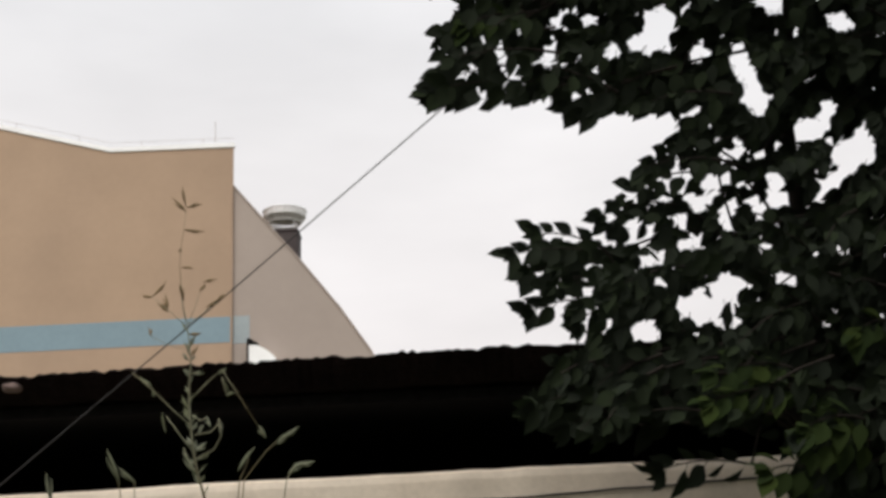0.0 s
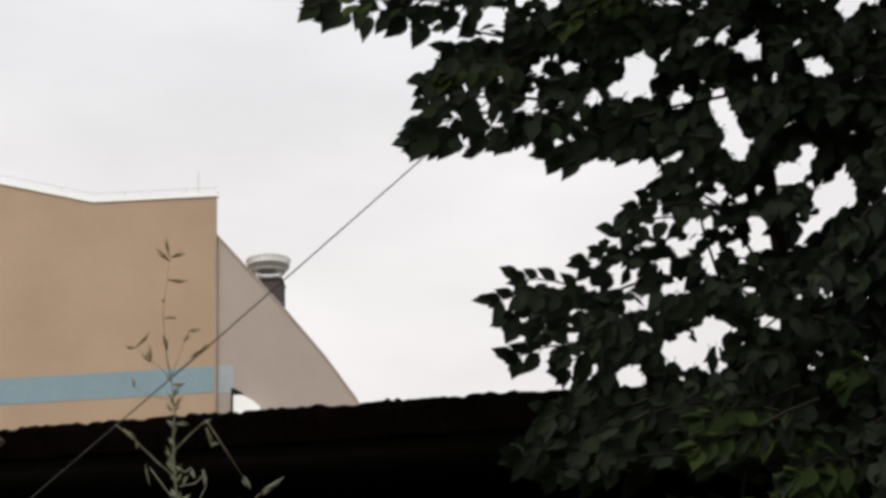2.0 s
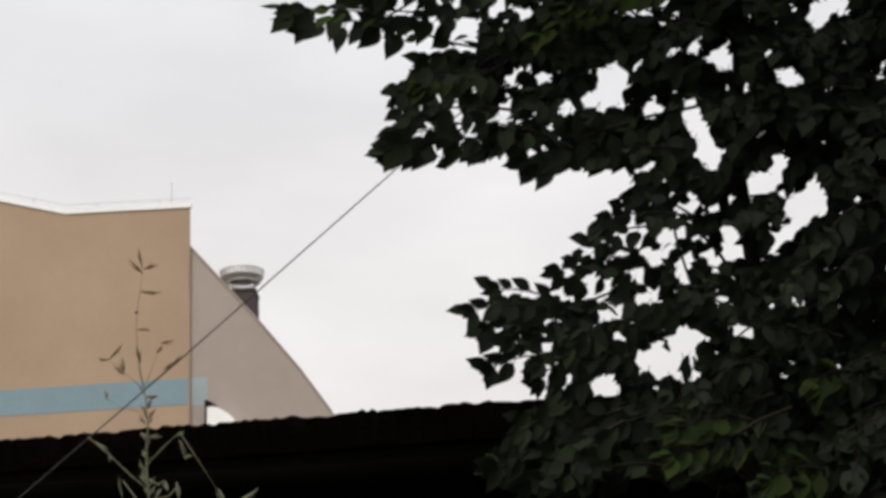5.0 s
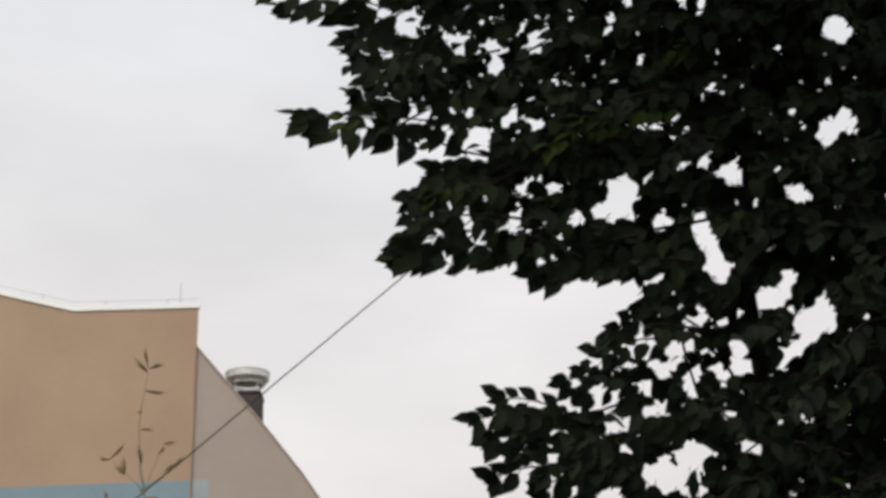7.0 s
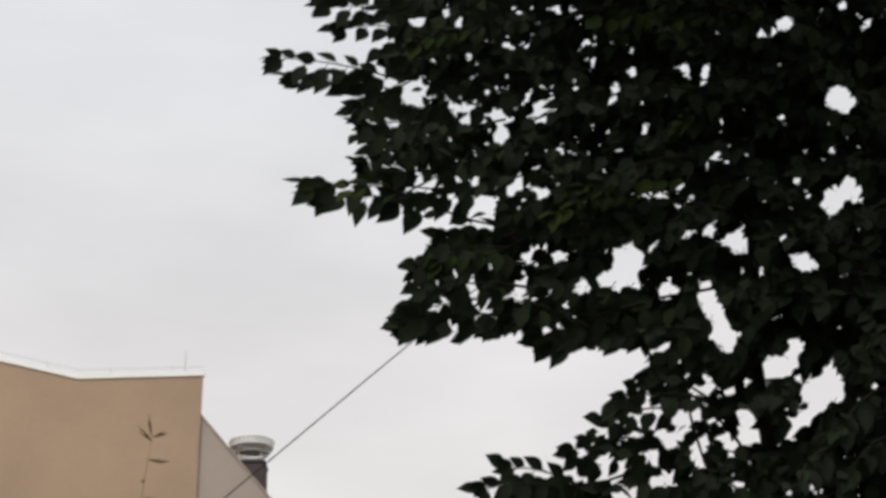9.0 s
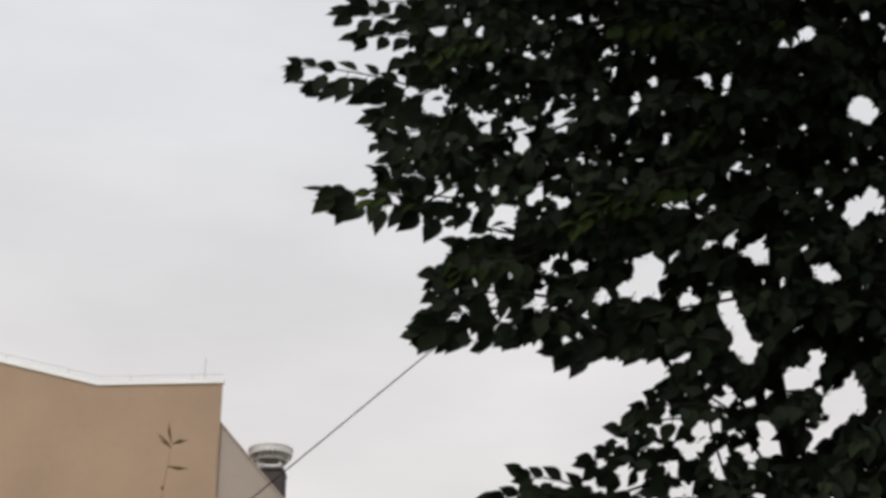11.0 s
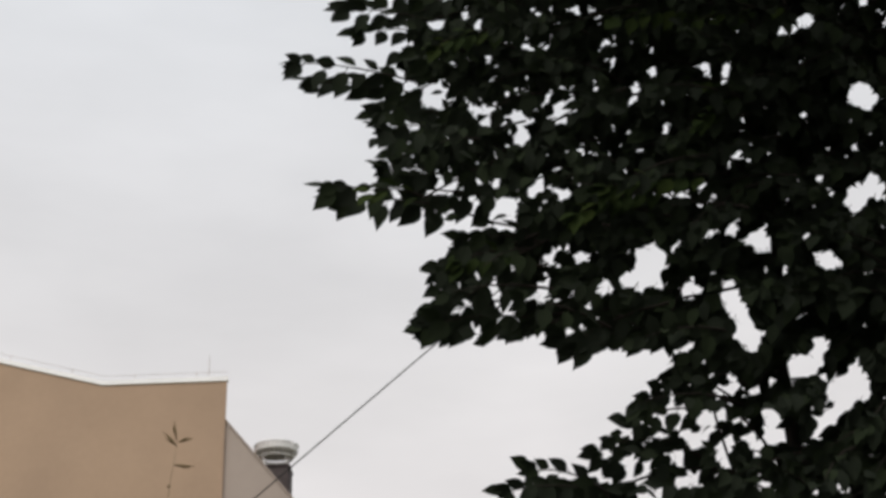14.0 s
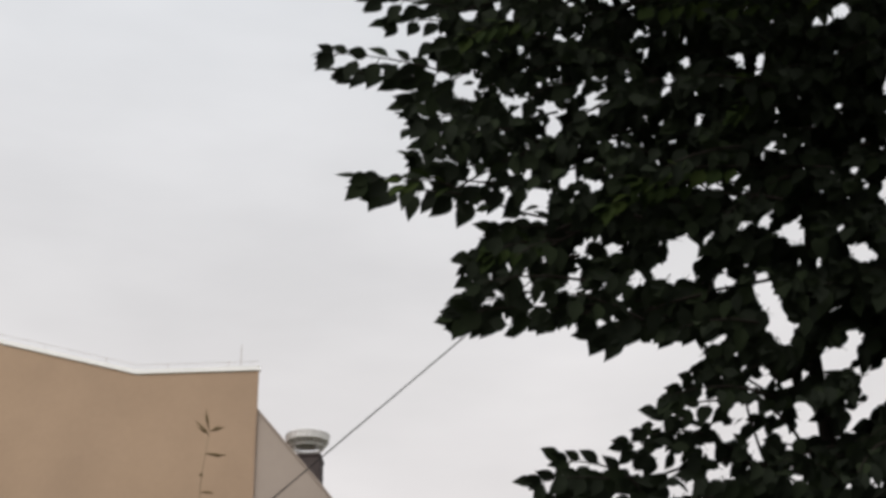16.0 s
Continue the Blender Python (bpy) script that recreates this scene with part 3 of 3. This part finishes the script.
def build_tree():
    rng = random.Random(21)
    t = thing("tree", "leafy broad-leaved tree with dense green crown, coloured dark as if backlit", "tree", (0.97, 2.95, 0))
    at = Vector((0.97, 2.95, 0))
    trunk = [Vector(p) - at for p in TRUNK]
    tube("trunk", trunk, [0.062, 0.05, 0.038, 0.024, 0.018, 0.015, 0.012, 0.006], MAT["bark"], t, "dark grey trunk", sides=12)
    leaf_meshes, lit_meshes = [], []
    for mat, store in ((MAT["leaf"], leaf_meshes), (MAT["lit_leaf"], lit_meshes)):
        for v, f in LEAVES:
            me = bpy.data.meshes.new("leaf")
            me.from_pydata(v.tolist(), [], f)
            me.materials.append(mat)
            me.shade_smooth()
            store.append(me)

    def to_trunk(p):
        """The place on the trunk where a limb to p starts, its height shifted to clear gaps in the camera's view."""
        z = max(1.2, p.z + (0.2 if p.z > 2.65 else 0.05 if 2.25 < p.z < 2.5 else -0.2))
        for a, b in zip(trunk[:-1], trunk[1:]):
            if a.z <= z <= b.z:
                return a.lerp(b, (z - a.z) / (b.z - a.z))
        return trunk[-1]

    def grow_branch(tx, ty, tz, bx, bz, meshes, size, step, lift):
        tip, base = Vector((tx, ty, tz)) - at, Vector((bx, ty + 0.1, bz)) - at
        tip += (base - tip).normalized() * size * 0.55 + Vector((0, 0, 0.008))
        twig = curve_points(base, tip, (0, 0, 0.012), 8)
        # the limb's bow is picked to cross the fewest gaps in the camera's view
        limbs = [curve_points(to_trunk(base + Vector((0, 0, up))), base, (0, bow_y, bow), 9) for up in (0, 0.25, -0.25) for bow in (0.04, 0.1, -0.06, 0.18, -0.14) for bow_y in (0.0, 0.12)]
        limb = min(limbs, key=lambda way: sum(in_opening(a.lerp(b, s) + at, 1.5) for a, b in zip(way[:-1], way[1:]) for s in (0, 0.5)) + sum(not in_crown(p + at, -0.02) for p in way))
        pts = limb[:-1] + twig
        radii = [0.005 - 0.0037 * i / (len(pts) - 1) for i in range(len(pts))]
        br = tube("branch", pts, radii, MAT["bark"], t)
        for p, d, n, size_here in spray_leaves(twig, rng, size, step, lift):
            way = d.normalized() * size_here
            if in_opening(p + at + way * 0.6, 0.8) or in_opening(p + at + way, 0.6):
                continue
            ob = new("leaf", rng.choice(meshes))
            ob.parent = br
            ob.matrix_basis = leaf_matrix(p, d, n, size_here)

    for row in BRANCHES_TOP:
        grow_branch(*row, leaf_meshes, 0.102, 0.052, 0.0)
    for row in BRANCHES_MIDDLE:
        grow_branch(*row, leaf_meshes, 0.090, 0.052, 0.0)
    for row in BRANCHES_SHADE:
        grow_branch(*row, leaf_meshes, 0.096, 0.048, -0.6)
    # near sprays in the brighter leaf copy, tipped towards the sky to look lit
    for row in BRANCHES_LIT:
        grow_branch(*row, lit_meshes, 0.084, 0.04, 1.2)

    # the dense rest of the crown
    all_v, all_f, tw_v, tw_f = [], [], [], []
    count = 0

    def add_leaf(p, d, n, size):
        nonlocal count, all_f
        lv, lf = rng.choice(LEAVES)
        m = np.array(leaf_matrix(p - at, d, n, size))
        all_v.append(lv @ m[:3, :3].T + m[:3, 3])
        all_f += [tuple(i + count for i in q) for q in lf]
        count += len(lv)

    for _ in range(3000):
        y = rng.uniform(2.5, 3.2)
        k = y / 2.7
        base = Vector(((-0.15 + 1.85 * rng.random() ** 0.7) * k, y, 1.5 + rng.uniform(0.1, 3.0) * k))
        if not in_crown(base, 0):
            continue
        tip = base + Vector((-rng.uniform(0.10, 0.24), rng.uniform(-0.2, 0.12), rng.uniform(-0.13, 0.05)))
        pts = curve_points(base, tip, (0, 0, 0.015), 4)
        if not any(in_opening(p, 1.6) or not in_crown(p, 0.0) for p in pts):
            v, f = tube_data([p - at for p in pts], (0.004, 0.003, 0.002, 0.001), 4)
            o = len(tw_v)
            tw_v += v
            tw_f += [tuple(i + o for i in q) for q in f]
        u_plane, v_plane = on_plane(base)
        airy = 2.34 < v_plane < 2.70 and u_plane < 0.85
        margin = not in_crown(base, -0.13)
        size_here, step = (0.064, 0.042) if airy else (0.082, 0.058) if margin else (0.080, 0.042)
        if (margin or airy) and rng.random() < 0.24:
            continue
        for p, d, n, size in spray_leaves(pts, rng, size_here, step, 0.0, 0.35 if margin else 0.8):
            way = d.normalized() * size
            across = n.cross(way).normalized() * size * 0.16
            if any(in_opening(q, 0.58) for q in (p + way * 0.3, p + way * 0.6 + across, p + way * 0.6 - across, p + way)):
                continue
            if not in_crown(p + way * 0.3, 0.004) or not in_crown(p + way, rng.uniform(-0.02, 0.036)):
                continue
            add_leaf(p, d, n, size)
    # unseen top of the crown, above and towards the yard, added to shade the leaves below
    for _ in range(1300):
        y = rng.uniform(0.9, 3.4)
        z = max(4.2, 1.5 + y * 1.06) + 1.6 * rng.random()
        x = rng.uniform(0.3 + 0.2 * (z - 4.3), 2.6)
        pts = curve_points((x, y, z), (x - rng.uniform(0.1, 0.3), y - rng.uniform(-0.2, 0.3), z - rng.uniform(-0.1, 0.15)), (0, 0, 0.02), 4)
        v, f = tube_data([p - at for p in pts], (0.005, 0.004, 0.003, 0.001), 4)
        o = len(tw_v)
        tw_v += v
        tw_f += [tuple(i + o for i in q) for q in f]
        for p, d, n, size in spray_leaves(pts, rng, 0.11, 0.05, 1.0, 1.0):
            add_leaf(p, d, n, size)
    # limbs that carry the top, above the open part of the crown
    for x, y, z in ((0.5, 2.9, 5.0), (0.8, 2.1, 5.0), (1.2, 1.5, 4.9), (1.8, 1.8, 5.2), (2.2, 2.6, 5.4), (1.5, 3.3, 5.7), (0.9, 3.2, 5.8)):
        end = Vector((x, y, z)) - at
        tube("limb", curve_points(trunk[6], end, (0, 0, 0.12), 7), [0.012, 0.011, 0.010, 0.008, 0.007, 0.005, 0.003], MAT["bark"], t, sides=7)
    crown = link_mesh("crown", np.concatenate(all_v).tolist(), all_f, MAT["crown"], t, "dense green foliage, coloured dark as if backlit", smooth=True)
    tagged(crown, kind="stuff")
    tagged(link_mesh("twig", tw_v, tw_f, MAT["bark"], t), kind="stuff")


build_tree()

# ---------------------------------------------------------------- tall grass in front
# The stalk stands about 1.45 m off; u to the right and v up, in units of 0.01 m from its foot point.
G_AT = Vector((-0.267, 1.47, 1.66))
STEM = [(-1.7, -0.13), (-2.23, 2.58), (-2.9, 5.24), (-3.31, 7.76), (-3.46, 10.27), (-3.55, 12.78), (-3.43, 15.28), (-3.13, 17.77), (-3.24, 19.66), (-3.35, 21.55), (-3.77, 24.09), (-3.92, 26.61), (-3.97, 28.5), (-3.75, 30.38), (-3.34, 32.25), (-2.97, 34.63)]
STALKS = [
    [(-3.48, 21.68), (-4.74, 22.87), (-6.0, 24.0), (-7.27, 25.19)],
    [(-3.35, 21.68), (-2.39, 23.9), (-1.45, 25.99)],
    [(-3.41, 21.68), (-3.85, 23.78), (-3.93, 26.23)],
    [(-3.21, 21.92), (-1.99, 22.75), (0.46, 24.52)],
    [(-3.07, 19.03), (-5.54, 19.64), (-7.72, 20.87)],
    [(-3.39, 20.8), (-2.86, 20.78), (-2.47, 20.82)],
    [(-3.32, 10.57), (-5.34, 12.36), (-7.72, 14.84), (-9.8, 16.69)],
    [(-3.06, 7.43), (-4.8, 9.7), (-6.4, 11.97)],
    [(-3.18, 13.7), (-1.47, 15.19), (0.43, 16.67), (2.15, 13.9), (5.13, 8.94)],
    [(-3.08, 7.0), (-0.81, 7.89), (0.04, 9.36), (-0.07, 11.24)],
    [(-2.9, 5.24), (-4.01, 6.85), (-4.59, 8.44)],]
STALKS_LOW = [
    [(-3.19, 16.4), (-2.72, 16.5), (-2.27, 16.48)],
    [(-3.2, 16.02), (-3.71, 16.55), (-4.08, 16.94)],
    [(2.02, 0.96), (2.43, 4.37), (5.06, 7.38), (7.31, 9.16)],
    [(1.51, 1.29), (1.91, 4.4), (3.07, 6.72)],
    [(6.72, 0.74), (7.4, 4.15), (8.39, 5.6)],
    [(-11.9, 1.58), (-12.0, 3.77), (-12.33, 5.35)],
    [(-10.4, 1.51), (-10.38, 3.39), (-10.38, 4.95)],
    [(-3.26, 11.82), (-2.31, 11.15), (-1.57, 11.56)],
    [(0.4, 15.86), (0.66, 14.47), (0.96, 13.7)],
    [(-3.03, 9.62), (-1.25, 9.85), (-0.29, 10.75)],]
# seed husks: from u, v to u, v
HUSKS = [
    (-2.95, 35.01, -3.31, 37.43), (-2.92, 34.38, -4.61, 36.22), (-2.89, 34.88, -1.09, 35.43), (-3.33, 32.44, -0.78, 32.01),
    (-3.85, 28.24, -2.22, 27.92), (-3.77, 29.94, -3.94, 30.52), (-7.27, 25.12, -5.55, 26.87), (-7.27, 25.12, -8.57, 25.5),
    (-5.63, 23.54, -5.81, 25.44), (-5.57, 23.41, -6.9, 24.6), (-1.8, 25.51, -1.16, 26.55), (-1.29, 26.55, 0.3, 26.86), (-3.61, 24.58, -3.99, 26.36),
    (-1.16, 23.59, 0.73, 24.7), (0.06, 24.35, 1.41, 25.17), (-7.66, 20.74, -8, 21.95), (-3.19, 20.79, -1.68, 20.85), (-9.1, 16.29, -7.66, 14.78),
    (-7.71, 14.97, -7.57, 13.83), (-6.36, 9.9, -6.58, 12.29), (-0.04, 16.25, 1.03, 16.83), (0.46, 15.86, 0.89, 13.7), (0.77, 13.84, 1.76, 14.1),
    (0.04, 9.36, -0.27, 11.25), (-1.23, 10.35, -1.69, 11.75), (-3.06, 16.39, -1.55, 16.45)]
HUSKS_LOW = [
    (-2.93, 16.26, -4.08, 17), (6.43, 8.57, 9.11, 9.95), (6.47, 8.13, 7.76, 8.95), (1.69, 5.28, 3.97, 7.93), (7.56, 4.83, 9.32, 6),
    (8.26, 5.8, 10.7, 6.13), (-11.97, 4.52, -13.24, 8.45), (-10.13, 4.56, -11.95, 6.39), (-19.9, 2.88, -20.35, 6.15), (-3.1, 5.12, -4.62, 7.82),
    (-3.09, 6.81, -1.34, 7.79), (-3.29, 14.02, -4.03, 15.18), (-3.54, 11.52, -4.26, 12.93), (-2.7, 9.61, -1.86, 10.82), (-3.39, 17.79, -4.13, 18.95),
    (-3.1, 18.4, -2.13, 19.49), (-3.35, 8.38, -4.02, 9.54), (-3.11, 7.75, -1.82, 8.82), (5.13, 8.88, 4.41, 10.41)]


def husk_data(a, b, rng, wide):
    """A slim pointed husk from a to b with two flattened scales that part at the tip."""
    way = b - a
    bow = way.cross(Vector((0, 1, 0))) * rng.uniform(-0.06, 0.06)
    verts, faces = tube_data(curve_points(a, b, bow, 6), (wide * 0.25, wide * 0.75, wide, wide * 0.85, wide * 0.5, wide * 0.1), 6)
    side = way.cross(Vector((0, 1, 0))).normalized() * wide * rng.choice((-1.6, 1.6))
    v, f = tube_data(curve_points(a + way * 0.15, a + way * 0.8 + side, side * 0.3, 5), (wide * 0.2, wide * 0.5, wide * 0.55, wide * 0.35, wide * 0.08), 5)
    o = len(verts)
    return verts + v, faces + [tuple(i + o for i in q) for q in f]


def build_grass():
    rng = random.Random(3)
    foot = Vector((-0.27, 1.47, 0.0))
    g = thing("tall_grass", "tall dry grey-green grass stalk with sparse seed husks", "grass", foot)

    def place(u, v, depth=0.0):
        return G_AT + Vector((u * 0.01, depth - v * 0.003, v * 0.01)) - foot

    stem = [Vector((0, 0, -0.02)), Vector((-0.005, 0, 0.6)), Vector((-0.012, 0, 1.2))] + [place(*p) for p in STEM]
    radii = [0.0045, 0.004, 0.0028] + [float(np.interp(v, (0, 16, 22, 35), (0.0016, 0.0012, 0.0005, 0.0002))) for _, v in STEM]
    tube("stem", stem, radii, MAT["straw"], g, "thin grass stem", sides=7)
    for row in STALKS + STALKS_LOW:
        d0 = rng.uniform(-0.012, 0.012)
        pts = [place(u, v, d0 * i / len(row)) for i, (u, v) in enumerate(row)]
        if row[0][1] < 2:
            pts = [Vector((pts[0].x * 0.3, 0, -0.02)), Vector((pts[0].x * 0.75, 0, 1.0))] + pts
        r = 0.0010 if row[0][1] < 18 else 0.00045
        tube("stalk", pts, [r * (1 - 0.5 * i / len(pts)) for i in range(len(pts))], MAT["straw"], g, sides=5)
    for u0, v0, u1, v1 in HUSKS + HUSKS_LOW:
        wide = rng.uniform(0.0013, 0.0017) * (1.5 if v0 < 9 else 1.0)
        v, f = husk_data(place(u0, v0), place(u1, v1, rng.uniform(-0.006, 0.006)), rng, wide)
        # husk tone is picked by the backdrop in view: brown on facade, grey-green on shed
        link_mesh("husk", v, f, MAT["husk" if v0 > 18 else "husk_green"], g, smooth=True)
    # small husks close to the stem
    for k in range(26):
        s = rng.uniform(2, 21)
        u = float(np.interp(s, [p[1] for p in STEM], [p[0] for p in STEM]))
        d = Vector((rng.choice((-1, 1)) * rng.uniform(0.3, 0.9), rng.uniform(-0.4, 0.4), 1)).normalized()
        v, f = husk_data(place(u, s), place(u, s) + d * rng.uniform(0.009, 0.018), rng, rng.uniform(0.0009, 0.0013))
        link_mesh("husk", v, f, MAT["husk_green"], g, smooth=True)


build_grass()
